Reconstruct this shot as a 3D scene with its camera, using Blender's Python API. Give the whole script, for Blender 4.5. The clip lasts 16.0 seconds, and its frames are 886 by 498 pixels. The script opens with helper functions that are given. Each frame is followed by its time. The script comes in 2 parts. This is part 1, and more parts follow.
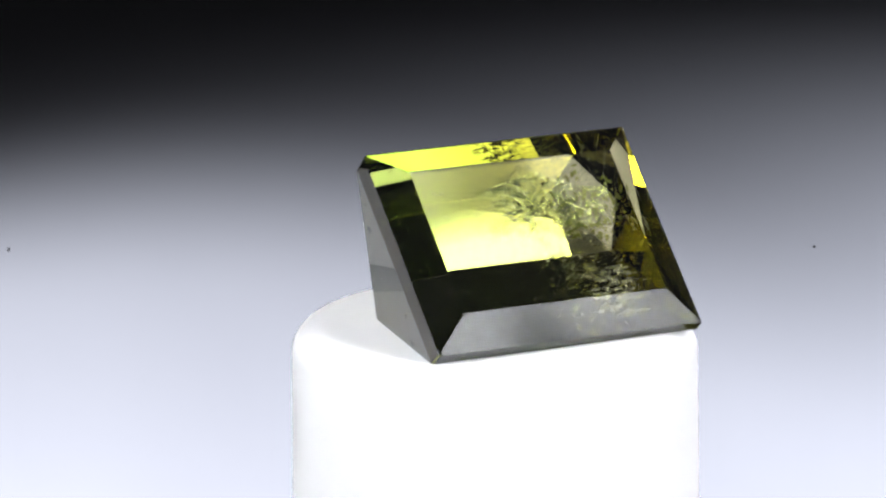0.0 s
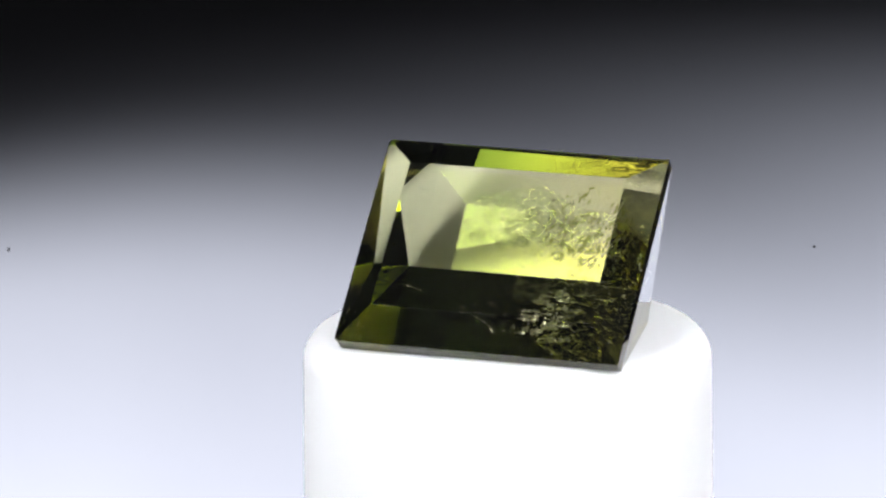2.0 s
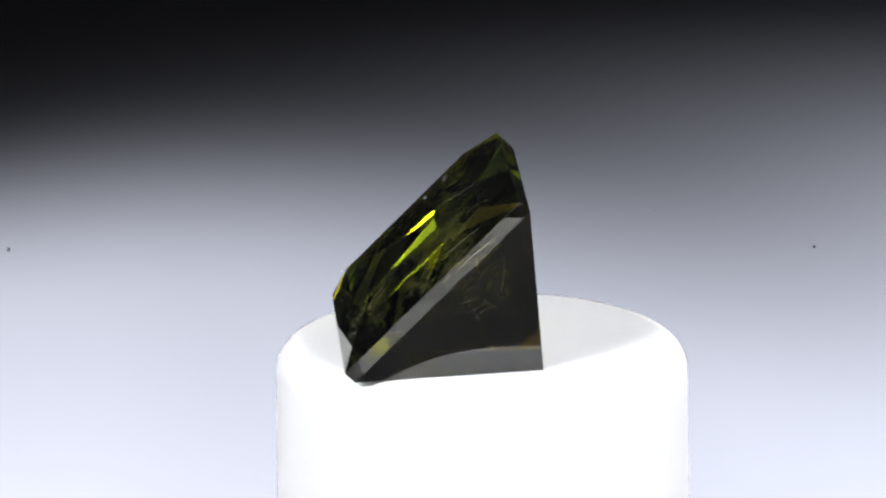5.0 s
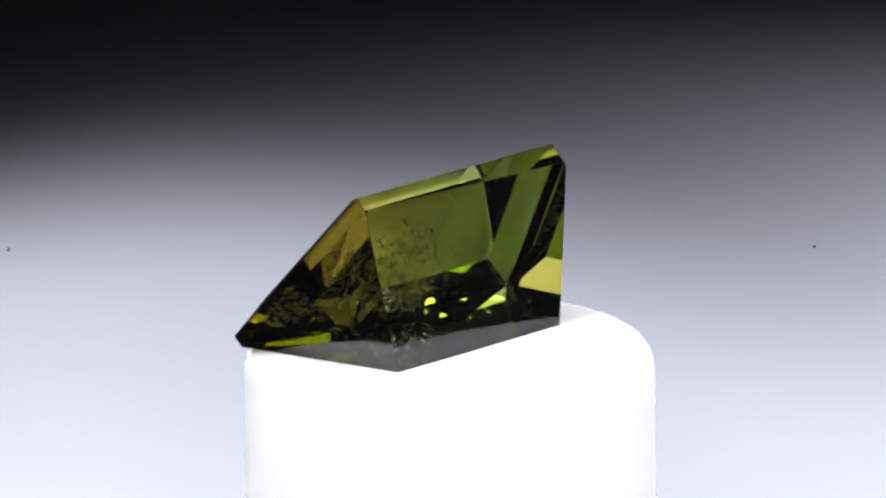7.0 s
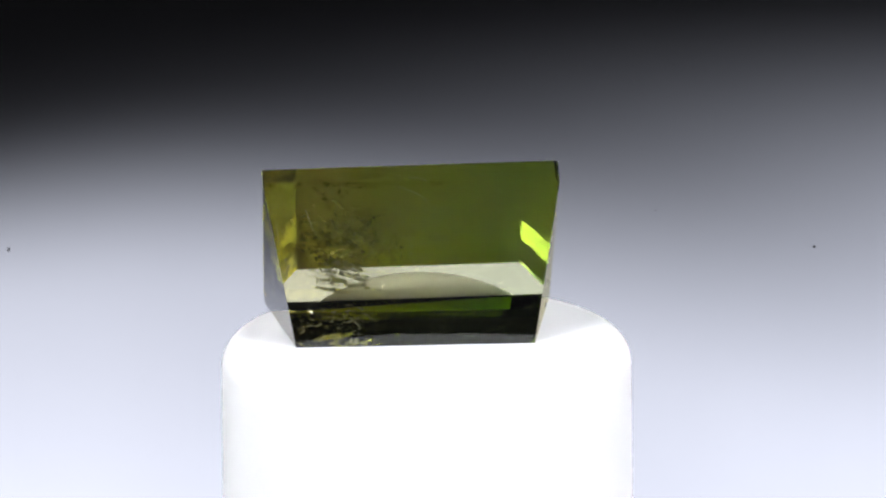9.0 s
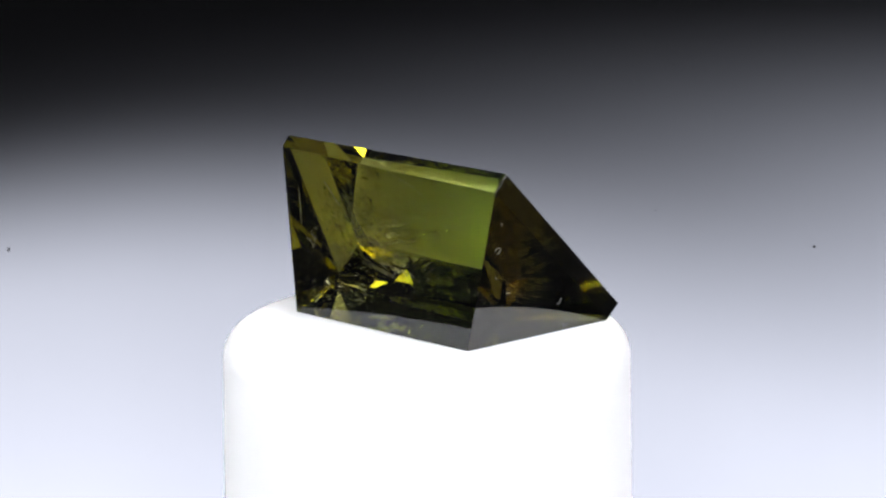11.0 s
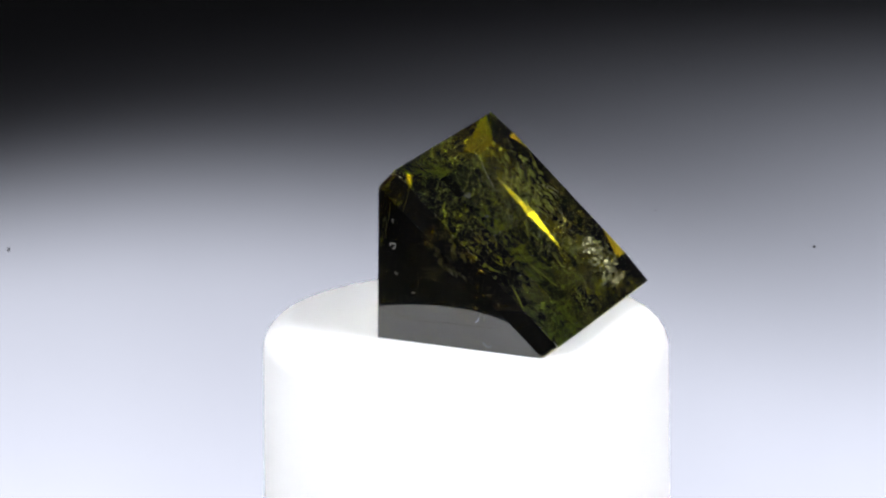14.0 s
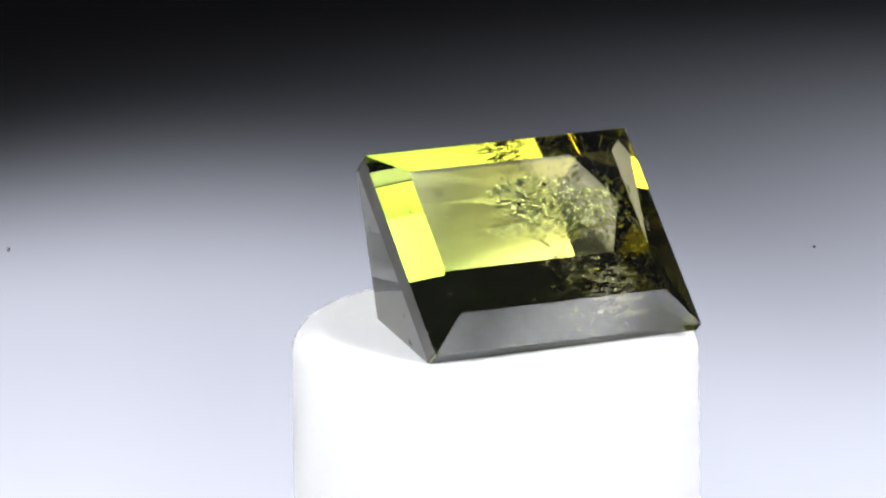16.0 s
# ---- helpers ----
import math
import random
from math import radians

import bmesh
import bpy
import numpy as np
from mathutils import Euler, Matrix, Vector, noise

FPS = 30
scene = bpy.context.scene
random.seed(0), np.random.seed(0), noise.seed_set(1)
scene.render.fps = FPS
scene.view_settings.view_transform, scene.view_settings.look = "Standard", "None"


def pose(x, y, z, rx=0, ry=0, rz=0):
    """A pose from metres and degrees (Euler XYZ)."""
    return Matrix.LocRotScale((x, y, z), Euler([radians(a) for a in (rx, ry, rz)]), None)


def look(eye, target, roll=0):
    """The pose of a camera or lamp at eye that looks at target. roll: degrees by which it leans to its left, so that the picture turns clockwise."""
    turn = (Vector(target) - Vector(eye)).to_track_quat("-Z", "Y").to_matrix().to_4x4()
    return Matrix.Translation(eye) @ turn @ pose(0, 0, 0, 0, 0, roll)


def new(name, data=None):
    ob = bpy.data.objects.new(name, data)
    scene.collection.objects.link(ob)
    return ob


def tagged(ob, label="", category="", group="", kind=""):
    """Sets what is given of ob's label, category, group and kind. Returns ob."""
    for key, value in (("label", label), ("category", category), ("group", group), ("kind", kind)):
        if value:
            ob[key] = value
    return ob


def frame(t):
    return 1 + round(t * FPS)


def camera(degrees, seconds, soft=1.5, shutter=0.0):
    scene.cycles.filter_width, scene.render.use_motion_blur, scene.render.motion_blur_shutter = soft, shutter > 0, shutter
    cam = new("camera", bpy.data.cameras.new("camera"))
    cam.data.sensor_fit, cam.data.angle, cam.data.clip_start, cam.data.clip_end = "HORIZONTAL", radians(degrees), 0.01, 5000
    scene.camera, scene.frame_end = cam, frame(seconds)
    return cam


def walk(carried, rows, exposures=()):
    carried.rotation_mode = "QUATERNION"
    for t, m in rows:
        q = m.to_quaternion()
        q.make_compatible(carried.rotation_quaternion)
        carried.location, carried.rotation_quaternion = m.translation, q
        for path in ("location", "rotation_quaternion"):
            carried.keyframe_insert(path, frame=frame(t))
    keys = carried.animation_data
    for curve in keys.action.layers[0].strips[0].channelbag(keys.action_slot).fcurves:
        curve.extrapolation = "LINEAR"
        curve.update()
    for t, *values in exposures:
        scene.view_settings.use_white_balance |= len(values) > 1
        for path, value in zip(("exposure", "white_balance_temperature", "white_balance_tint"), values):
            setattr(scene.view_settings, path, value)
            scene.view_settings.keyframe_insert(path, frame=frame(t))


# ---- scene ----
cam = camera(10, 16.0, soft=2.3)
MM = 0.001
EYE = pose(0.0, -187.32 * MM, 49.76 * MM, 76.007, 0.605, 0.099)
walk(cam, [(0.0, EYE), (16.0, EYE)])

# ---- light ----
world = bpy.data.worlds.new("studio_dark")
world.use_nodes = True
world.node_tree.nodes["Background"].inputs[0].default_value = (0.5, 0.55, 0.65, 1)
world.node_tree.nodes["Background"].inputs[1].default_value = 0.01
scene.world = world
scene.view_settings.exposure = 0.0


def spot(name, eye, target, power, angle, blend, radius, color):
    """A spot lamp at eye that points at target."""
    data = bpy.data.lights.new(name, "SPOT")
    data.energy, data.spot_size, data.spot_blend = power, radians(angle), blend
    data.shadow_soft_size, data.color = radius, color
    ob = new(name, data)
    ob.matrix_world = look(eye, target)
    return ob


# two unseen spots under the line of sight, added to brighten the backdrop's foot
spot("backdrop_fill_spot", (-0.0826, 0.2922, -0.1828), (-0.059, 0.4, -0.2048), 66, 107.74, 0.2193, 0.004, (0.915, 0.95, 1.05))
spot("backdrop_fill_spot", (0.2603, 0.2657, -0.1079), (0.1084, 0.4, -0.2092), 366, 75.1, 0.6285, 0.004, (0.91, 0.95, 1.06))


# ---- materials ----
def material(name):
    m = bpy.data.materials.new(name)
    m.use_nodes = True
    return m, m.node_tree.nodes, m.node_tree.links, m.node_tree.nodes["Principled BSDF"]


def mixed(nodes, links, fac, low, high):
    """A colour between low and high by the output fac."""
    n = nodes.new("ShaderNodeMix")
    n.data_type = "RGBA"
    n.inputs[6].default_value, n.inputs[7].default_value = (*low, 1), (*high, 1)
    links.new(fac, n.inputs[0])
    return n.outputs[2]


def grain(nodes, links, scale, detail=4.0, rough=0.55):
    """Noise in the thing's own space."""
    tc = nodes.new("ShaderNodeTexCoord")
    n = nodes.new("ShaderNodeTexNoise")
    n.inputs["Scale"].default_value, n.inputs["Detail"].default_value, n.inputs["Roughness"].default_value = scale, detail, rough
    links.new(tc.outputs["Object"], n.inputs["Vector"])
    return n.outputs["Fac"]


def relief(nodes, links, bsdf, fac, strength, distance):
    b = nodes.new("ShaderNodeBump")
    b.inputs["Strength"].default_value, b.inputs["Distance"].default_value = strength, distance
    links.new(fac, b.inputs["Height"])
    links.new(b.outputs[0], bsdf.inputs["Normal"])


def surface(name, low, high, scale, roughness, bump=0.1, distance=0.00002, specular=0.5):
    m, nodes, links, bsdf = material(name)
    f = grain(nodes, links, scale)
    links.new(mixed(nodes, links, f, low, high), bsdf.inputs["Base Color"])
    bsdf.inputs["Roughness"].default_value = roughness
    bsdf.inputs["Specular IOR Level"].default_value = specular
    relief(nodes, links, bsdf, grain(nodes, links, scale * 9), bump, distance)
    return m


def lamp_glow(name, color, halo, core=None, radius=0.0):
    """A glowing diffuser; with core, a round hot spot that fades to the halo's strength at the radius."""
    m, nodes, links, bsdf = material(name)
    bsdf.inputs["Base Color"].default_value = (0.8, 0.8, 0.8, 1)
    bsdf.inputs["Emission Color"].default_value = (*color, 1)
    bsdf.inputs["Emission Strength"].default_value = halo
    if not core:
        # the cloth glows unevenly
        weave = nodes.new("ShaderNodeMapRange")
        weave.inputs["From Min"].default_value, weave.inputs["From Max"].default_value = 0.36, 0.64
        weave.inputs["To Min"].default_value, weave.inputs["To Max"].default_value = 0.4 * halo, 1.6 * halo
        links.new(grain(nodes, links, 75, 1.0, 0.4), weave.inputs["Value"])
        links.new(weave.outputs[0], bsdf.inputs["Emission Strength"])
    if core:
        tc = nodes.new("ShaderNodeTexCoord")
        far = nodes.new("ShaderNodeVectorMath")
        far.operation = "LENGTH"
        links.new(tc.outputs["Object"], far.inputs[0])
        fall = nodes.new("ShaderNodeMapRange")
        fall.interpolation_type = "SMOOTHSTEP"
        fall.inputs["From Min"].default_value, fall.inputs["From Max"].default_value = 0.55 * radius, radius
        fall.inputs["To Min"].default_value, fall.inputs["To Max"].default_value = core, halo
        links.new(far.outputs["Value"], fall.inputs["Value"])
        links.new(fall.outputs[0], bsdf.inputs["Emission Strength"])
    return m


def tourmaline():
    """Green stone that turns olive-yellow towards its +x end and brown along its length: pale where light crosses a face, deep where it bounces inside."""
    m, nodes, links, bsdf = material("green_tourmaline")
    nodes.remove(bsdf)
    out = nodes["Material Output"]
    tc = nodes.new("ShaderNodeTexCoord")
    sep = nodes.new("ShaderNodeSeparateXYZ")
    links.new(tc.outputs["Object"], sep.inputs[0])
    span = nodes.new("ShaderNodeMapRange")
    span.inputs["From Min"].default_value, span.inputs["From Max"].default_value = -1.5 * MM, 6.0 * MM
    links.new(sep.outputs["X"], span.inputs["Value"])
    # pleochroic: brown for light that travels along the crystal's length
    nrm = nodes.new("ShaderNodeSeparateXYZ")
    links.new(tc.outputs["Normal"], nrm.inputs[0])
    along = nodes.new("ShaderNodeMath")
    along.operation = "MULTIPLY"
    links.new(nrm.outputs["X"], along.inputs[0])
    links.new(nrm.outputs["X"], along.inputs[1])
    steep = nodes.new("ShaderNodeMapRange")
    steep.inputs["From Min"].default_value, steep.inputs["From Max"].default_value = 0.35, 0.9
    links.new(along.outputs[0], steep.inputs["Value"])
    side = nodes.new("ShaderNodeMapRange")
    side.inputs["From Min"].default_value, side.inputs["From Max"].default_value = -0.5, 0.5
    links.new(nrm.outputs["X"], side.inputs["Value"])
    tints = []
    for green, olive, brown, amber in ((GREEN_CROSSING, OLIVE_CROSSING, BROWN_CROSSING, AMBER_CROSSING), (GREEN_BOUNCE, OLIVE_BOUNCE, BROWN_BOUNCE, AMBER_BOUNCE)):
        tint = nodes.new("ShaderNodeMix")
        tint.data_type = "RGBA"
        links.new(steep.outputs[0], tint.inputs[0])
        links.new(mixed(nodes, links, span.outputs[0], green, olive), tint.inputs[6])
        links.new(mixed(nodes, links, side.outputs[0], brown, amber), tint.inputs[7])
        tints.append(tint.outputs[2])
    # downward facets tinted nearly white, to brighten the shaded pedestal seen through them
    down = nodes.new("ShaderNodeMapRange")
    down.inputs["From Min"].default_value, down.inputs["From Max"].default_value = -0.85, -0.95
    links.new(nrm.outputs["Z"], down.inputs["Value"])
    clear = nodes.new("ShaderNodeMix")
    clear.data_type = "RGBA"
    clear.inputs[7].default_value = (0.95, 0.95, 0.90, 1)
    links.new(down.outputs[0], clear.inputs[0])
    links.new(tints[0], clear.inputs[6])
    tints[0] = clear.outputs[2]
    cross, bounce, body = nodes.new("ShaderNodeBsdfRefraction"), nodes.new("ShaderNodeBsdfGlossy"), nodes.new("ShaderNodeMixShader")
    cross.inputs["IOR"].default_value = 1.635
    cross.inputs["Roughness"].default_value = bounce.inputs["Roughness"].default_value = 0.0
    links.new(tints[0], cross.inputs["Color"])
    fresnel = nodes.new("ShaderNodeFresnel")
    fresnel.inputs["IOR"].default_value = 1.635
    links.new(fresnel.outputs[0], body.inputs[0])
    links.new(cross.outputs[0], body.inputs[1])
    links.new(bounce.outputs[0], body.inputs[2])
    # reflection colour put in by Fresnel: white where weak, bounce tint where total
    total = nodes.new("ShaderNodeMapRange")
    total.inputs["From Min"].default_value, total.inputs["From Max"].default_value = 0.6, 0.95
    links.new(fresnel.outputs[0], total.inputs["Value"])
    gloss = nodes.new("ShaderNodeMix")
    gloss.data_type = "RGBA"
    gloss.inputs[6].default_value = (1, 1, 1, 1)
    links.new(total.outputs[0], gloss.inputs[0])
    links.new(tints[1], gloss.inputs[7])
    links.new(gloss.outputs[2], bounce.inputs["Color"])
    # a faint uneven matte haze over the faces, added to lift their darks
    haze_noise = grain(nodes, links, 420, 5.0, 0.6)
    thin = nodes.new("ShaderNodeMapRange")
    thin.inputs["From Min"].default_value, thin.inputs["From Max"].default_value = 0.3, 0.75
    thin.inputs["To Min"].default_value, thin.inputs["To Max"].default_value = 0.001, 0.005
    links.new(haze_noise, thin.inputs["Value"])
    dust, worn = nodes.new("ShaderNodeBsdfDiffuse"), nodes.new("ShaderNodeMixShader")
    dust.inputs["Color"].default_value = (0.75, 0.74, 0.72, 1)
    links.new(thin.outputs[0], worn.inputs[0])
    links.new(body.outputs[0], worn.inputs[1])
    links.new(dust.outputs[0], worn.inputs[2])
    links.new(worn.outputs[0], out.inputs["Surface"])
    return m


def flake_material(name, color, matte=0.5, rough=0.12, clear=0.0):
    """A gas-filled crack: partly mirror, partly frosted on both sides, partly clear."""
    m, nodes, links, bsdf = material(name)
    nodes.remove(bsdf)
    shine, frost, chalk = nodes.new("ShaderNodeBsdfGlossy"), nodes.new("ShaderNodeBsdfTranslucent"), nodes.new("ShaderNodeBsdfDiffuse")
    dull, film, thin = nodes.new("ShaderNodeMixShader"), nodes.new("ShaderNodeMixShader"), nodes.new("ShaderNodeMixShader")
    for n in (shine, frost, chalk):
        n.inputs["Color"].default_value = (*color, 1)
    shine.inputs["Roughness"].default_value = rough
    dull.inputs[0].default_value, film.inputs[0].default_value, thin.inputs[0].default_value = 0.4, matte, clear
    links.new(frost.outputs[0], dull.inputs[1])
    links.new(chalk.outputs[0], dull.inputs[2])
    links.new(shine.outputs[0], film.inputs[1])
    links.new(dull.outputs[0], film.inputs[2])
    links.new(film.outputs[0], thin.inputs[1])
    links.new(nodes.new("ShaderNodeBsdfTransparent").outputs[0], thin.inputs[2])
    links.new(thin.outputs[0], nodes["Material Output"].inputs["Surface"])
    return m


def wisp_material():
    """A milky healed crack, ragged and mostly clear."""
    m, nodes, links, bsdf = material("milky_veil")
    nodes.remove(bsdf)
    frost, chalk, dull, thin = nodes.new("ShaderNodeBsdfTranslucent"), nodes.new("ShaderNodeBsdfDiffuse"), nodes.new("ShaderNodeMixShader"), nodes.new("ShaderNodeMixShader")
    frost.inputs["Color"].default_value = chalk.inputs["Color"].default_value = (0.80, 0.86, 0.45, 1)
    ragged = nodes.new("ShaderNodeMapRange")
    ragged.inputs["From Min"].default_value, ragged.inputs["From Max"].default_value = 0.45, 0.72
    ragged.inputs["To Min"].default_value, ragged.inputs["To Max"].default_value = 0.0, 0.36
    links.new(grain(nodes, links, 900, 6.0, 0.65), ragged.inputs["Value"])
    links.new(ragged.outputs[0], thin.inputs[0])
    links.new(nodes.new("ShaderNodeBsdfTransparent").outputs[0], thin.inputs[1])
    links.new(frost.outputs[0], dull.inputs[1])
    links.new(chalk.outputs[0], dull.inputs[2])
    links.new(dull.outputs[0], thin.inputs[2])
    links.new(thin.outputs[0], nodes["Material Output"].inputs["Surface"])
    return m


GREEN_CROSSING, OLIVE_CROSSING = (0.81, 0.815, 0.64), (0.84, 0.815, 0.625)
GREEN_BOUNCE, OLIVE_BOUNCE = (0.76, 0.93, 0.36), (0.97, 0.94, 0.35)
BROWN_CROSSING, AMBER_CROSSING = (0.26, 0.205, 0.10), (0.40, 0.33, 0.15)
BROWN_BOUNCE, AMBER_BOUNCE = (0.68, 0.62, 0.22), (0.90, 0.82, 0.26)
M_VEIL = flake_material("crack_film", (0.94, 0.94, 0.88), 0.28, 0.15, 0.62)
M_FILM = flake_material("bright_crack_film", (0.97, 0.97, 0.94), 0.07, 0.2, 0.5)
M_STEP = flake_material("frosted_crack_step", (0.97, 0.97, 0.95), 0.2, 0.22)
M_WISP = wisp_material()
M_CRINKLE = flake_material("crinkled_crack_film", (0.72, 0.88, 0.48), 0.04, 0.1, 0.83)
M_GOLD = flake_material("golden_crack_film", (0.62, 0.68, 0.20), 0.15, 0.34, 0.58)
M_VEIN = flake_material("chalky_crack_vein", (0.97, 0.95, 0.88), 0.85, 0.2)
M_DARK = surface("dark_inclusion", (0.015, 0.012, 0.008), (0.03, 0.025, 0.015), 900, 0.6)
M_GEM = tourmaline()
M_CAP = surface("white_plastic", (0.83, 0.83, 0.845), (0.87, 0.87, 0.875), 300, 0.45)
# the plastic lets light bleed a little way
CAP = M_CAP.node_tree.nodes["Principled BSDF"].inputs
CAP["Subsurface Weight"].default_value, CAP["Subsurface Scale"].default_value = 0.6, 1.0 * MM
CAP["Subsurface Radius"].default_value = (1.0, 1.0, 1.0)
M_PAPER = surface("black_paper", (0.0045, 0.0045, 0.0050), (0.0053, 0.0053, 0.0058), 40, 0.9, specular=0.1)
M_BLACK = surface("black_cloth", (0.008, 0.008, 0.009), (0.014, 0.014, 0.015), 60, 0.9, specular=0.1)
M_HOUSING = surface("black_metal", (0.02, 0.02, 0.02), (0.03, 0.03, 0.03), 80, 0.5)
M_WALL = surface("dark_grey_paint", (0.022, 0.022, 0.023), (0.03, 0.03, 0.031), 8, 0.8, specular=0.2)
M_SHEET = surface("white_paper", (0.82, 0.82, 0.83), (0.87, 0.87, 0.87), 50, 0.9, specular=0.1)
M_DUST = surface("dark_dust", (0.0026, 0.0026, 0.0026), (0.0034, 0.0034, 0.0034), 900, 1.0, specular=0.0)
M_CHIP = surface("pale_chip", (0.65, 0.65, 0.6), (0.8, 0.8, 0.75), 900, 0.5)
M_LINT = surface("pale_lint", (0.16, 0.16, 0.15), (0.26, 0.26, 0.25), 900, 0.8)


# ---- mesh helpers ----
def part(name, bm, mat, parent=None, label=""):
    me = bpy.data.meshes.new(name)
    bm.normal_update()
    bm.to_mesh(me)
    bm.free()
    me.materials.append(mat)
    ob = new(name, me)
    if parent:
        ob.parent = parent
    if label:
        ob["label"] = label
    return ob


def box(bm, lo, hi):
    c, s = (Vector(lo) + Vector(hi)) / 2, Vector(hi) - Vector(lo)
    return bmesh.ops.create_cube(bm, size=1, matrix=Matrix.Translation(c) @ Matrix.Diagonal((*s, 1)))["verts"]


def turned(profile, steps=128):
    """A body turned round z from (radius, z) pairs."""
    bm = bmesh.new()
    vs = [bm.verts.new((r, 0, z)) for r, z in profile]
    es = [bm.edges.new(p) for p in zip(vs, vs[1:])]
    bmesh.ops.spin(bm, geom=vs + es, cent=(0, 0, 0), axis=(0, 0, 1), angle=math.tau, steps=steps, use_duplicate=False)
    bmesh.ops.remove_doubles(bm, verts=bm.verts, dist=1e-7)
    bmesh.ops.recalc_face_normals(bm, faces=bm.faces)
    for f in bm.faces:
        f.smooth = True
    return bm


# ---- the studio ----
def slab(name, lo, hi, mat, label):
    bm = bmesh.new()
    box(bm, lo, hi)
    return tagged(part(name, bm, mat), label, name.split("_")[0], kind="structure")


FLOOR = -0.3
slab("floor", (-0.9, -0.9, FLOOR - 0.02), (0.9, 0.44, FLOOR), M_BLACK, "black cloth covered table top")
slab("wall_north", (-0.9, 0.44, FLOOR - 0.02), (0.9, 0.46, 0.8), M_WALL, "dark studio wall behind the backdrop")
slab("wall_south", (-0.9, -0.92, FLOOR - 0.02), (0.9, -0.9, 0.8), M_WALL, "dark studio wall")
slab("wall_west", (-0.92, -0.92, FLOOR - 0.02), (-0.9, 0.46, 0.8), M_WALL, "dark studio wall")
slab("wall_east", (0.9, -0.92, FLOOR - 0.02), (0.92, 0.46, 0.8), M_WALL, "dark studio wall")
slab("ceiling", (-0.92, -0.92, 0.8), (0.92, 0.46, 0.82), M_WALL, "dark studio ceiling")
slab("backdrop", (-0.35, 0.40, FLOOR), (0.35, 0.404, 0.27), M_PAPER, "smooth black paper backdrop, its gradient made by unseen added spots")


def reflector_block(x0, x1, y0, y1, top, label):
    """Unseen white block low on the table, added for the stone to reflect."""
    bm = bmesh.new()
    box(bm, (x0, y0, FLOOR), (x1, y1, top))
    bmesh.ops.bevel(bm, geom=bm.edges[:], offset=0.002, segments=2, affect="EDGES")
    return tagged(part("reflector_block", bm, M_SHEET), label, "foam block", "foam blocks round the pedestal")


reflector_block(-0.16, -0.06, 0.012, 0.14, -0.037, "large unseen white reflector block added beside the pedestal")
reflector_block(0.006, 0.080, -0.125, -0.068, -0.025, "small unseen white reflector block added before the pedestal")


def dust_fleck(rng, x, z, r):
    bm = bmesh.new()
    bmesh.ops.create_icosphere(bm, subdivisions=2, radius=1)
    for v in bm.verts:
        v.co *= rng.uniform(0.7, 1.1)
        v.co = Vector((v.co.x * r * 0.7, v.co.y * r * 0.4, v.co.z * r))
    ob = part("dust_fleck", bm, M_DUST)
    ob.location = (x, 0.4 - r * 0.3, z)
    return tagged(ob, "tiny dark fleck on the backdrop standing in for sensor dust", "dust", "dust on the backdrop")


# dark flecks put on the backdrop in place of dust on the sensor
for fleck in ((-0.05450, -0.09618, 0.00024), (0.04187, -0.09674, 0.00019), (0.02283, -0.09210, 0.00010)):
    dust_fleck(random.Random(2), *fleck)


LAMP_WHITE = (0.95, 0.965, 1.0)


def softbox(azimuth, elevation, distance, width, height, roll, halo, core=None):
    """A soft lamp that faces the stone, on its stand; azimuth from the front, to the right. core: x, y, radius and strength of its hot spot."""
    a, e = radians(azimuth), radians(elevation)
    eye = Vector((math.sin(a) * math.cos(e), -math.cos(a) * math.cos(e), math.sin(e))) * distance
    lamp = new("softbox")
    tagged(lamp, "black softbox lamp with a glowing white diffuser on a pole stand", "lamp", "softboxes beside the stone")
    lamp.location = (eye.x, eye.y, FLOOR)
    head = Matrix.Translation(-lamp.location) @ look(eye, (0, 0, 0), roll)
    w, h = width / 2, height / 2
    bm = bmesh.new()
    box(bm, (-1.035 * w, -1.035 * h, -0.001), (1.035 * w, 1.035 * h, 0.006))
    part("diffuser", bm, lamp_glow("white_diffuser", LAMP_WHITE, halo), lamp, "glowing white diffuser cloth").matrix_local = head
    if core:
        x, y, radius, strength = core
        bm = bmesh.new()
        bmesh.ops.create_circle(bm, cap_ends=True, segments=48, radius=radius)
        hot = part("lamp_core", bm, lamp_glow("bright_lamp_core", LAMP_WHITE, halo, strength, radius), lamp, "bright round light source behind the diffuser")
        hot.matrix_local = head @ Matrix.Translation((x, y, -0.0018)) @ pose(0, 0, 0, 180)
    bm = bmesh.new()
    rings = [[bm.verts.new((x * k, y * k, z)) for x, y in ((-w, -h), (w, -h), (w, h), (-w, h))] for k, z in ((1.03, 0.0), (1.03, 0.012), (0.35, 0.07), (0.35, 0.10))]
    for a1, b1 in zip(rings, rings[1:]):
        for i in range(4):
            bm.faces.new((a1[i], a1[(i + 1) % 4], b1[(i + 1) % 4], b1[i]))
    bm.faces.new(rings[-1])
    bmesh.ops.solidify(bm, geom=bm.faces, thickness=0.002)
    part("housing", bm, M_HOUSING, lamp, "black metal housing").matrix_local = head
    back = head @ Vector((0, 0, 0.085))
    bm = turned([(0, 0), (0.035, 0), (0.035, 0.004), (0.006, 0.006), (0.006, back.z), (0, back.z)], 24)
    part("stand", bm, M_HOUSING, lamp, "black pole stand").location = (back.x, back.y, 0)
    return lamp


softbox(62, 40, 0.30, 0.145, 0.15, 0, 2.2, (-0.032, -0.013, 0.043, 106.0))
softbox(-51, 41, 0.30, 0.135, 0.13, 0, 0.9, (0.040, -0.017, 0.043, 116.0))
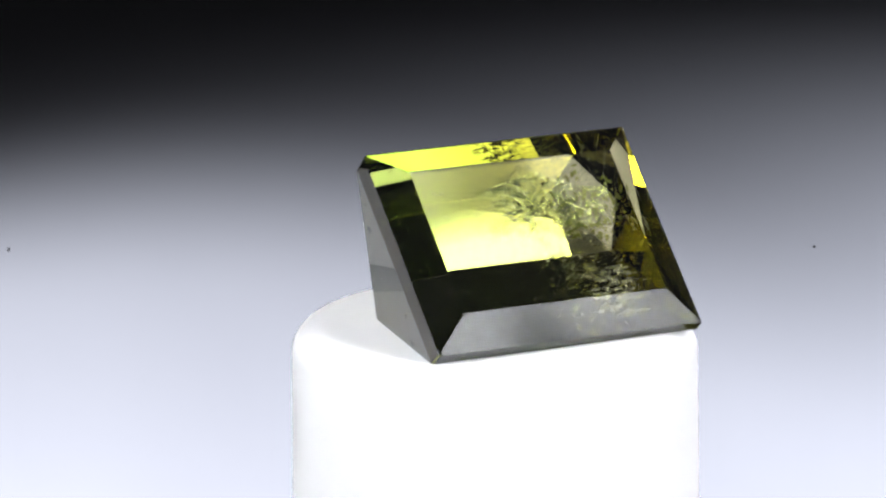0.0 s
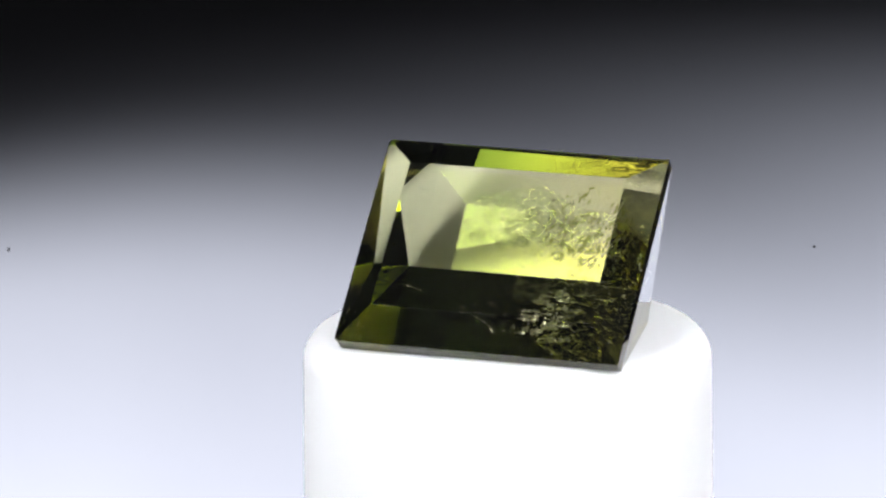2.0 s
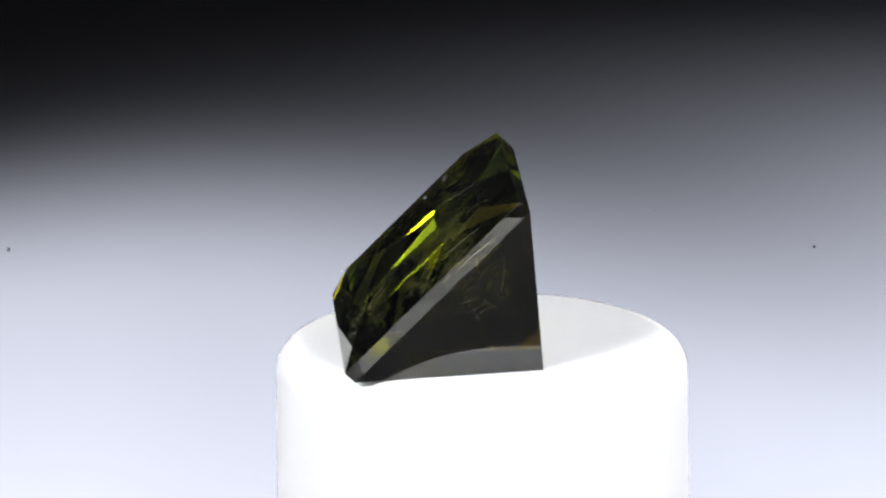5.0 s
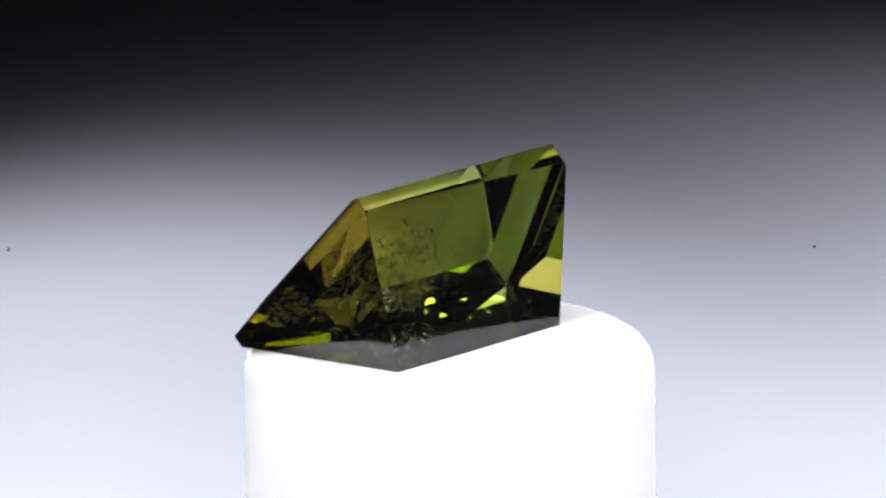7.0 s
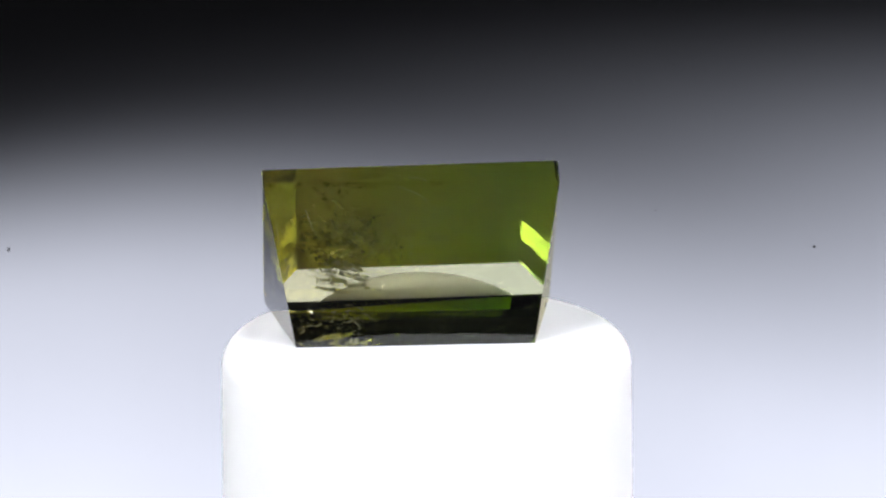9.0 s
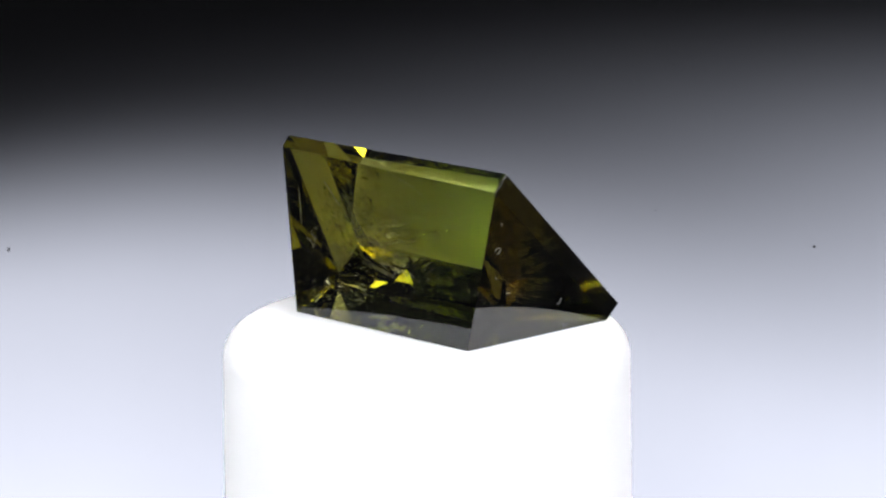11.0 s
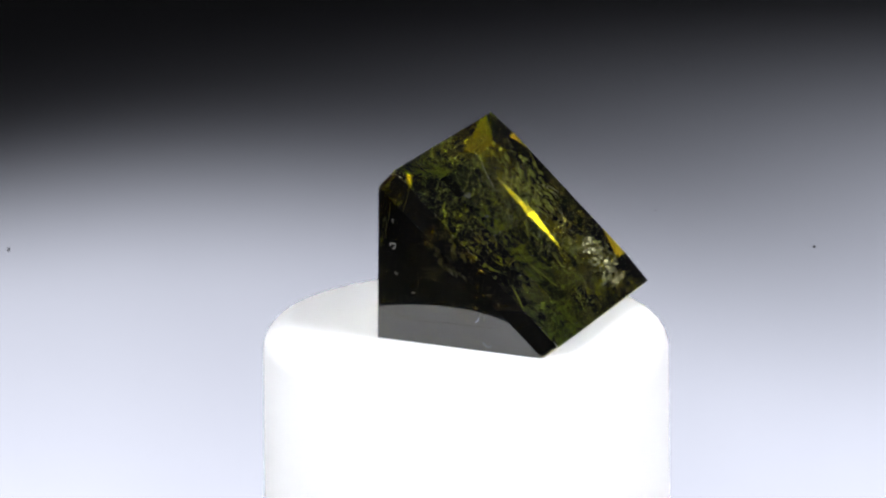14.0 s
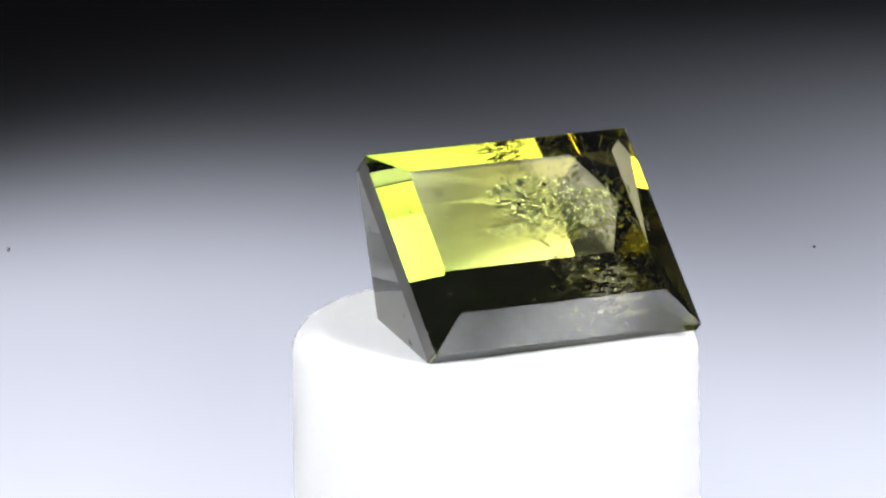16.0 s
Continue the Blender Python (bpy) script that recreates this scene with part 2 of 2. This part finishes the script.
softbox(56, 24.8, 0.27, 0.115, 0.045, 0, 4.6)
softbox(-51, 24.8, 0.27, 0.07, 0.045, 0, 4.6)


# ---- pedestal and stone, both turning round the z axis ----
def pedestal():
    R, edge, cx, cy = 7.82 * MM, 1.2 * MM, 1.52 * MM, 0.54 * MM
    prof = [(0, 0), (R * 0.5, 0)]
    prof += [(R - edge + edge * math.sin(a), -edge + edge * math.cos(a)) for a in [radians(7.5 * i) for i in range(13)]]
    prof += [(R + 0.1 * MM, -12 * MM), (R + 0.1 * MM, FLOOR), (0, FLOOR)]
    bm = turned(prof)
    bmesh.ops.translate(bm, verts=bm.verts, vec=(cx, cy, 0))
    ob = part("pedestal", bm, M_CAP)
    return tagged(ob, "white matte plastic round pedestal with a rounded rim", "pedestal")


LIFT = 0.01 * MM


# the stone's girdle corners and keel ends, mm: top left, top right, foot right, foot left
GIRDLE = [Vector(v) for v in ((-3.50, 1.50, 6.80), (7.65, 1.64, 6.69), (7.65, -4.85, 0.35), (-3.50, -4.98, 0.50))]
KEEL = [Vector((-2.51, 2.71, 0)), Vector((6.51, 2.55, 0))]
THICK = (0.88, 0.54, 0.54, 0.88)
CROWN, INSET = 0.62, (1.34, 1.28, 1.34, 1.28)


def plane(p, q, r):
    n = (q - p).cross(r - p).normalized()
    return n, n.dot(p)


def meet(*planes):
    """The point where three planes meet."""
    return Matrix([n for n, _ in planes]).inverted() @ Vector([d for _, d in planes])


def gemstone():
    """A step-cut stone lying on one long pavilion facet: girdle, raised table, two long and two end pavilion facets."""
    g = [v.copy() for v in GIRDLE]
    flat, level = plane(g[0], g[2], g[1])
    if flat.z < 0:
        flat, level = -flat, -level
    g[3].z = (level - flat.x * g[3].x - flat.y * g[3].y) / flat.z
    middle = sum(g, Vector()) / 4
    crowns = []
    for i in range(4):
        p, q = g[i], g[(i + 1) % 4]
        inward = flat.cross(q - p).normalized()
        if inward.dot(middle - p) < 0:
            inward = -inward
        crowns.append(plane(p, q, p + inward * INSET[i] + flat * CROWN))
    upper = [meet((flat, level + CROWN), crowns[i], crowns[i - 1]) for i in range(4)]
    lower = [p - flat * t for p, t in zip(g, THICK)]
    for i in (2, 3):
        lower[i].z = 0
    keel = [KEEL[0].copy(), KEEL[1].copy()]
    n, d = plane(lower[0], lower[1], keel[1])
    keel[0].y = (d - n.x * keel[0].x) / n.y
    bm = bmesh.new()
    T, E, L, K = ([bm.verts.new(v * MM) for v in ring] for ring in (upper, g, lower, keel))
    bm.faces.new(T)
    for i in range(4):
        j = (i + 1) % 4
        bm.faces.new((E[i], E[j], T[j], T[i]))
        bm.faces.new((L[i], L[j], E[j], E[i]))
    bm.faces.new((L[0], L[1], K[1], K[0]))
    bm.faces.new((L[2], L[3], K[0], K[1]))
    bm.faces.new((L[3], L[0], K[0]))
    bm.faces.new((L[1], L[2], K[1]))
    bmesh.ops.recalc_face_normals(bm, faces=bm.faces)
    # the girdle's corners at the green end are rubbed round
    worn = [e for i in (0, 3) for e in E[i].link_edges if e.other_vert(E[i]) is L[i]]
    bmesh.ops.bevel(bm, geom=worn, offset=0.16 * MM, segments=3, affect="EDGES", profile=0.5)
    bmesh.ops.bevel(bm, geom=bm.edges[:], offset=0.004 * MM, segments=1, affect="EDGES", profile=0.5)
    bmesh.ops.translate(bm, verts=bm.verts, vec=(0, 0, LIFT))
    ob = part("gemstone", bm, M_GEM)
    return tagged(ob, "green to olive-yellow step-cut tourmaline with inclusions, lying on the pedestal", "gemstone")


def ribbon(rng, x0, x1, y, z, width, tilt):
    """A wavy crack step that runs along the stone, its face tilted up from the vertical by tilt degrees, mm."""
    bm = bmesh.new()
    out = Vector((-0.21, -math.cos(radians(tilt)), math.sin(radians(tilt)))).normalized()
    along = (Vector((1, 0, 0)) + out * 0.21).normalized()
    up = along.cross(out)
    steps, rows = 34, []
    shift = rng.uniform(0, 50)
    for i in range(steps + 1):
        u = i / steps
        x = x0 + (x1 - x0) * u
        w = width * (0.35 + 0.65 * math.sin(math.pi * min(1, max(0, u)))) * rng.uniform(0.7, 1.1)
        row = []
        for k in range(4):
            v = k / 3 - 0.5
            wave = 0.045 * noise.noise(Vector((x * 2.2 + shift, v * 2.5, 0))) + 0.008 * noise.noise(Vector((x * 9 + shift, v * 6, 3)))
            sag = 0.10 * noise.noise(Vector((x * 0.9, shift, 7)))
            row.append(bm.verts.new((Vector(((x0 + x1) / 2, y, z + sag)) + along * (x - (x0 + x1) / 2) + up * (v * w) + out * wave) * MM))
        rows.append(row)
    for p, q in zip(rows, rows[1:]):
        for k in range(3):
            if noise.noise(Vector((p[k].co.x / MM * 1.7 + shift, k * 0.8, 5))) > -0.05 and rng.random() < 0.8:
                bm.faces.new((p[k], p[k + 1], q[k + 1], q[k]))
    return bm


def flakes(rng, count, spread, size, flat, middle, swing=180, stretch=(1.0, 3.0), face=None):
    """Small uneven crack films strewn in a lens-shaped cloud: spread and middle in mm, flat 0 (any tilt) to 1 (level, or square to face), swing from the x axis."""
    bm = bmesh.new()
    for _ in range(count):
        while True:
            p = Vector([rng.uniform(-1, 1) for _ in range(3)])
            if p.length < 1 and rng.random() > p.length * 0.6:
                break
        c = Vector([m + s * q for m, s, q in zip(middle, spread, p)]) * MM
        r = size * MM * rng.uniform(0.35, 1.0) ** 2
        tilt = 90 * (1 - flat)
        turn = pose(0, 0, 0, rng.gauss(0, tilt), rng.gauss(0, tilt), rng.uniform(-swing, swing))
        if face:
            turn = Vector(face).to_track_quat("Z", "X").to_matrix().to_4x4() @ turn
        long = rng.uniform(*stretch)
        n = rng.randint(4, 6)
        ring = []
        for i in range(n):
            a = math.tau * i / n
            k = rng.uniform(0.55, 1.0)
            ring.append(bm.verts.new(c + turn @ Vector((r * long * k * math.cos(a), r * k * math.sin(a), r * 0.05 * rng.uniform(-1, 1)))))
        bm.faces.new(ring)
    return bm


def inside(x, y, z, margin=0.25):
    """True where a point in mm lies well within the stone."""
    return z > margin * 0.4 and y < 2.4 - margin - 0.09 * z and z < 5.2 + y - margin and -3.0 + margin < x < 7.1 - margin


def keep_inside(bm):
    out = [f for f in bm.faces if not all(inside(*(v.co / MM)) for v in f.verts)]
    bmesh.ops.delete(bm, geom=out, context="FACES")
    return bm


def veil(rng, middle, face, width, height, steps=14, sway=0.35, crease=0.07, fine=5):
    """A curved sheet of healed crack, ragged at its rim, mm."""
    bm = bmesh.new()
    n = Vector(face).normalized()
    u = Vector((0, 0, 1)).cross(n).normalized()
    v = n.cross(u)
    shift = rng.uniform(0, 50)
    rows = []
    for i in range(steps + 1):
        row = []
        for k in range(steps + 1):
            a, b = i / steps * 2 - 1, k / steps * 2 - 1
            sag = sway * noise.noise(Vector((a * 1.3 + shift, b * 1.3, 0))) + crease * noise.noise(Vector((a * fine + shift, b * fine, 2)))
            row.append(bm.verts.new((Vector(middle) + u * a * width / 2 + v * b * height / 2 + n * sag) * MM))
        rows.append(row)
    for i in range(steps):
        for k in range(steps):
            a, b = (i + 0.5) / steps * 2 - 1, (k + 0.5) / steps * 2 - 1
            if math.hypot(a, b) + 0.5 * noise.noise(Vector((a * 2.5 + shift, b * 2.5, 9))) < 0.85:
                bm.faces.new((rows[i][k], rows[i + 1][k], rows[i + 1][k + 1], rows[i][k + 1]))
    return bm


def thread(rng, start, way, length, width, bend):
    """A thin curved crack seen edge-on: a narrow ribbon of a few links, in mm."""
    bm = bmesh.new()
    p, d = Vector(start), Vector(way).normalized()
    side = d.orthogonal().normalized()
    rows = []
    for i in range(13):
        w = width * (0.3 + 0.7 * math.sin(math.pi * i / 12)) * rng.uniform(0.4, 1.0)
        rows.append((bm.verts.new((p - side * w) * MM), bm.verts.new((p + side * w) * MM)))
        d = (d + Vector(bend) / 12 + Vector([rng.gauss(0, 0.06) for _ in range(3)])).normalized()
        p = p + d * length / 12
    for a, b in zip(rows, rows[1:]):
        if rng.random() < 0.85:
            bm.faces.new((a[0], a[1], b[1], b[0]))
    return bm


def inclusions(stone):
    rng = random.Random(5)
    lift = Vector((0, 0, LIFT))
    # cloud of fine films in the middle, towards the yellow end
    ob = part("crack_cloud", keep_inside(flakes(rng, 150, (2.6, 1.8, 2.1), 0.05, 0.2, (2.9, 0.2, 2.8))), M_VEIL, stone, "fine glinting crack films")
    tagged(ob, kind="stuff")
    # layered films by the keel at the yellow end
    ob = part("crack_cloud", keep_inside(flakes(rng, 230, (2.0, 1.9, 0.55), 0.05, 0.68, (4.9, 0.7, 0.65), 25, (1.5, 6.0))), M_STEP, stone, "layered bright crack films")
    tagged(ob, kind="stuff")
    # stepped cracks just under the table's lower edge
    for y, z, x0, x1, width in ((-3.05, 2.25, 4.1, 5.3, 0.16), (-3.25, 2.02, 3.7, 5.7, 0.2), (-3.45, 1.8, 4.3, 5.9, 0.18), (-3.62, 1.6, 3.3, 5.5, 0.2), (-3.85, 1.36, 3.8, 5.9, 0.18), (-4.0, 1.15, 3.2, 5.2, 0.2), (-4.2, 0.92, 4.2, 5.8, 0.15)):
        part("crack_step", ribbon(rng, x0, x1, y, z, 2.1 * width, rng.uniform(33, 39)), M_STEP, stone, "bright stepped crack under the surface")
    # milky veils through the yellow half
    sheets = random.Random(11)
    for middle, face, width, height in (
        ((4.6, -0.3, 3.6), (0.3, -0.8, 0.5), 3.2, 2.6),
        ((3.6, 0.4, 3.4), (-0.5, -0.7, 0.4), 2.6, 2.8),
        ((5.4, -1.0, 2.6), (0.6, -0.5, 0.6), 2.2, 2.4),
        ((2.6, -0.2, 3.8), (0.1, -0.9, 0.4), 2.0, 1.8),
        ((4.8, 0.8, 2.4), (0.2, 0.4, 0.9), 2.8, 1.8),
        ((5.8, 0.4, 4.0), (0.8, -0.4, 0.3), 1.8, 2.2),
        ((3.4, -2.4, 1.9), (-0.1, -0.6, 0.8), 2.8, 1.2),
        ((4.9, -2.9, 1.5), (0.2, -0.6, 0.8), 2.2, 1.1),
        ((0.8, -0.6, 3.6), (-0.2, -0.8, 0.5), 1.6, 1.3),
    ):
        part("crack_veil", keep_inside(veil(sheets, middle, face, width, height)), M_WISP, stone, "milky ragged healed crack")
    # crinkled films that glitter together where they face a lamp
    part("crack_sheet", keep_inside(veil(sheets, (3.1, -0.2, 4.1), (0.02, -0.81, 0.585), 5.8, 3.0, 76, 0.10, 0.016, 26)), M_CRINKLE, stone, "crinkled glittering crack sheet")
    # golden haze of very fine films at the yellow end
    ob = part("crack_cloud", keep_inside(flakes(rng, 150, (3.0, 2.2, 2.7), 0.03, 0.15, (4.0, 0.1, 3.0))), M_VEIL, stone, "golden haze of very fine crack films")
    tagged(ob, kind="stuff")
    ob = part("crack_cloud", flakes(rng, 90, (1.4, 0.7, 0.7), 0.06, 0.2, (2.4, -3.3, 1.35)), M_FILM, stone, "scattered glinting crack films")
    tagged(ob, kind="stuff")
    # parallel films along the cleavage, which flash together
    ob = part("crack_cloud", keep_inside(flakes(rng, 420, (3.0, 1.7, 2.2), 0.05, 0.94, (3.3, 0.0, 3.2), 60, (1.0, 3.5), (0.0, -0.81, 0.58))), M_FILM, stone, "parallel golden crack films")
    tagged(ob, kind="stuff")
    ob = part("crack_cloud", keep_inside(flakes(rng, 300, (1.7, 1.4, 2.0), 0.13, 0.88, (5.0, 0.0, 3.8), 60, (1.0, 3.0), (-0.38, -0.68, 0.63))), M_GOLD, stone, "parallel pale crack films in the yellow half")
    tagged(ob, kind="stuff")
    ob = part("crack_cloud", keep_inside(flakes(rng, 300, (1.3, 1.3, 2.4), 0.035, 0.82, (5.7, 0.7, 2.6), 60, (1.0, 3.0), (-0.66, 0.22, 0.72))), M_FILM, stone, "parallel golden crack films at the yellow end")
    tagged(ob, kind="stuff")
    # sparse films all through the stone
    ob = part("crack_cloud", keep_inside(flakes(rng, 190, (5.2, 3.4, 3.2), 0.035, 0.1, (2.0, -0.6, 2.4))), M_VEIL, stone, "scattered fine crack films")
    tagged(ob, kind="stuff")
    for start, way, length, width, bend in (
        ((2.9, 0.75, 6.0), (-0.85, -0.35, -0.3), 3.0, 0.015, (0.35, -0.75, -0.75)),
        ((0.73, -0.94, 3.96), (-0.75, -0.5, -0.35), 1.3, 0.03, (-0.3, 0.1, 0.1)),
        ((6.1, 0.7, 5.1), (-0.15, -0.7, -0.7), 2.3, 0.03, (0.0, 0.0, -0.1)),
        ((4.6, 0.6, 4.2), (0.8, 0.2, -0.5), 1.5, 0.025, (0.2, 0.0, -0.3)),
        ((-1.6, -2.0, 1.6), (0.5, 0.1, -0.3), 0.9, 0.025, (0.3, 0, -0.4)),
        ((5.9, -2.4, 1.9), (-0.2, 0.6, 0.7), 1.6, 0.03, (0.1, 0.1, -0.1)),
        ((-1.9, 1.2, 4.4), (0.9, -0.1, -0.2), 1.0, 0.02, (0.0, 0, 0.2)),
        ((2.2, 1.5, 2.4), (0.3, 0.0, -0.9), 0.9, 0.02, (0.2, 0, 0.2)),
        ((6.85, -0.55, 2.75), (-0.1, 0.7, 0.5), 0.7, 0.022, (0.0, 0.3, -0.9)),
        ((6.8, -0.35, 2.45), (-0.1, 0.9, 0.1), 0.9, 0.022, (0.0, 0.1, 0.8)),
        ((6.85, 0.0, 2.2), (0.0, 0.5, 0.9), 0.8, 0.02, (0.0, 0.6, -0.5)),
        ((6.8, 0.3, 2.9), (-0.1, 0.6, -0.6), 0.7, 0.022, (0.0, -0.2, 0.9)),
        ((6.8, 0.15, 2.15), (-0.1, -0.7, 0.4), 0.6, 0.02, (0.0, 0.5, 0.4)),
        ((7.05, 0.95, 3.2), (0.05, 0.12, 0.95), 1.5, 0.014, (0.0, 0.0, 0.0)),
    ):
        part("crack", thread(rng, start, way, length, 1.6 * width if start[0] > 6.7 else width, bend), M_VEIN if start[0] > 6.7 or length > 2 else M_VEIL, stone, "thin pale curved crack")
    for x, y, z, r in ((2.46, 1.2, 3.55, 0.11), (2.9, 1.1, 3.3, 0.06), (3.75, 1.2, 3.2, 0.08), (5.56, 1.2, 3.25, 0.09), (5.35, 1.15, 3.1, 0.06), (3.48, 0.77, 4.64, 0.14), (3.66, 0.72, 4.70, 0.08), (4.3, 0.6, 4.6, 0.05), (3.0, 0.0, 4.6, 0.05), (2.7, 0.6, 3.0, 0.05)):
        bm = bmesh.new()
        bmesh.ops.create_icosphere(bm, subdivisions=2, radius=0.7 * r * MM)
        for v in bm.verts:
            v.co *= rng.uniform(0.5, 1.1)
            v.co.x *= 0.6
        bmesh.ops.transform(bm, matrix=Matrix.Translation(Vector((x, y, z)) * MM) @ pose(0, 0, 0, rng.uniform(0, 90), rng.uniform(0, 90), 0), verts=bm.verts)
        part("dark_speck", bm, M_DARK, stone, "tiny dark mineral grain")
    # dark needles strewn down the middle
    for _ in range(30):
        c = Vector((rng.gauss(3.2, 0.42), rng.gauss(0.85, 0.28), rng.gauss(3.75, 0.62)))
        if not inside(*c):
            continue
        bm = bmesh.new()
        bmesh.ops.create_icosphere(bm, subdivisions=1, radius=MM)
        turn = pose(0, 0, 0, rng.gauss(0, 25), rng.gauss(-30, 30), rng.uniform(-50, 50))
        for v in bm.verts:
            v.co = c * MM + turn @ (Matrix.Diagonal((0.022, 0.022, 0.1)) @ v.co * rng.uniform(0.6, 1.2))
        part("dark_needle", bm, M_DARK, stone, "tiny dark mineral needle")
    # lint that clings to the end facet at the green end
    keel, top, foot = KEEL[0], GIRDLE[0] + Vector((0, 0.62, -0.62)), Vector((-3.50, -4.4, 0))
    out = (foot - keel).cross(top - keel).normalized()
    for a, b, r, sweep in ((0.62, 0.095, 0.11, 300), (0.06, 0.67, 0.18, 150), (0.21, 0.592, 0.15, 110), (0.314, 0.227, 0.10, 80), (0.45, 0.12, 0.07, 120), (0.78, 0.08, 0.08, 90)):
        c = keel + (top - keel) * a + (foot - keel) * b + out * 0.014
        u = (foot - keel).normalized()
        v = out.cross(u)
        bm = bmesh.new()
        begin = rng.uniform(0, math.tau)
        rows = []
        for i in range(17):
            g = begin + radians(sweep) * i / 16
            rr = r * (1 + 0.15 * math.sin(3 * g))
            rows.append([bm.verts.new((c + (u * math.cos(g) + v * math.sin(g)) * (rr + k) + out * h) * MM) for k, h in ((-0.013, 0), (0, 0.018), (0.013, 0), (0, -0.018))])
        for p, q in zip(rows, rows[1:]):
            for i in range(4):
                bm.faces.new((p[i], p[(i + 1) % 4], q[(i + 1) % 4], q[i]))
        bm.faces.new(rows[0])
        bm.faces.new(rows[-1][::-1])
        part("lint_fibre", bm, M_LINT, stone, "pale curl of lint")
    # small chips on the worn edges, pale to stand in for edge glints too
    tl, tr, br, bl = GIRDLE
    bm = bmesh.new()
    for p, q, n in ((tl, tr, 8), (tr, br, 44), (br, bl, 14), (bl, tl, 80), (keel, foot, 10), (bl, bl.lerp(tl, 0.02), 12), (tr, tr.lerp(br, 0.02), 8)):
        for _ in range(n):
            c = (p.lerp(q, rng.random()) + Vector([rng.gauss(0, 0.012) for _ in range(3)]) - (p.lerp(q, 0.5) - Vector((2.0, -0.5, 2.2))).normalized() * 0.012) * MM
            r = rng.uniform(0.004, 0.011) * MM
            bmesh.ops.create_icosphere(bm, subdivisions=1, radius=r, matrix=Matrix.Translation(c) @ pose(0, 0, 0, rng.uniform(0, 180), rng.uniform(0, 180), 0) @ Matrix.Diagonal((1.6, 1, 0.5, 1)))
    tagged(part("edge_chips_and_glints", bm, M_CHIP, stone, "tiny pale chips along the edges, standing in for edge glints too"), kind="stuff")
    # specks of dust on the faces
    corner = [Vector(v) for v in GIRDLE]
    table = (corner[1] - corner[0]).cross(corner[3] - corner[0]).normalized()
    table = table if table.z > 0 else -table
    specks = random.Random(21)
    bm = bmesh.new()
    for _ in range(14):
        a, b = specks.uniform(0.12, 0.88), specks.uniform(0.14, 0.86)
        c = corner[0].lerp(corner[1], a).lerp(corner[3].lerp(corner[2], a), b) + table * (CROWN + 0.02)
        r = specks.uniform(0.005, 0.010) * MM
        bmesh.ops.create_icosphere(bm, subdivisions=1, radius=r, matrix=Matrix.Translation(c * MM) @ pose(0, 0, 0, specks.uniform(0, 180), specks.uniform(0, 180), 0) @ Matrix.Diagonal((1.7, 1, 0.7, 1)))
    for _ in range(18):
        a, b = specks.random(), specks.uniform(0.1, 0.9)
        c = corner[3].lerp(corner[2], a) + (table * CROWN + (corner[0] - corner[3]).normalized() * INSET[2]) * b + table * 0.03
        r = specks.uniform(0.005, 0.013) * MM
        bmesh.ops.create_icosphere(bm, subdivisions=1, radius=r, matrix=Matrix.Translation(c * MM) @ pose(0, 0, 0, specks.uniform(0, 180), specks.uniform(0, 180), 0) @ Matrix.Diagonal((1.5, 1, 0.7, 1)))
    for _ in range(14):
        a, b = specks.uniform(0.1, 0.9), specks.uniform(0.08, 0.9)
        c = KEEL[0].lerp(KEEL[1], a).lerp(corner[0].lerp(corner[1], a) + Vector((0, 0.62, -0.62)), b) + Vector((0, 0.03, 0))
        r = specks.uniform(0.005, 0.010) * MM
        bmesh.ops.create_icosphere(bm, subdivisions=1, radius=r, matrix=Matrix.Translation(c * MM) @ pose(0, 0, 0, specks.uniform(0, 180), specks.uniform(0, 180), 0) @ Matrix.Diagonal((1.5, 1, 0.7, 1)))
    tagged(part("dust_specks", bm, M_CHIP, stone, "tiny pale specks of dust on the faces"), kind="stuff")
    # a curl of lint on the table facet, and a hair beside it
    side = (corner[1] - corner[0]).normalized()
    rise = table.cross(side)
    for at, r, sweep, begin in (((-1.38, -0.64, 5.54), 0.12, 230, 2.6), ((-1.53, -1.51, 4.69), 0.16, 70, 0.4)):
        c = Vector(at) + table * 0.015
        bm = bmesh.new()
        rows = []
        for i in range(17):
            g = begin + radians(sweep) * i / 16
            rows.append([bm.verts.new((c + (side * 1.4 * math.cos(g) + rise * math.sin(g)) * (r + k) + table * h) * MM) for k, h in ((-0.011, 0), (0, 0.014), (0.011, 0), (0, -0.014))])
        for p, q in zip(rows, rows[1:]):
            for i in range(4):
                bm.faces.new((p[i], p[(i + 1) % 4], q[(i + 1) % 4], q[i]))
        bm.faces.new(rows[0])
        bm.faces.new(rows[-1][::-1])
        part("lint_fibre", bm, M_LINT, stone, "pale curl of lint")
    for ob in stone.children:
        ob.location = lift


PEDESTAL, STONE = pedestal(), gemstone()
inclusions(STONE)


def motions():
    """One slow turn of the pedestal with the stone on it, clockwise from above."""
    rows = [(t, pose(0, 0, 0, 0, 0, 25.9 - 22.58 * t)) for t in [0.5 * i for i in range(33)]]
    walk(PEDESTAL, rows)
    walk(STONE, rows)


motions()
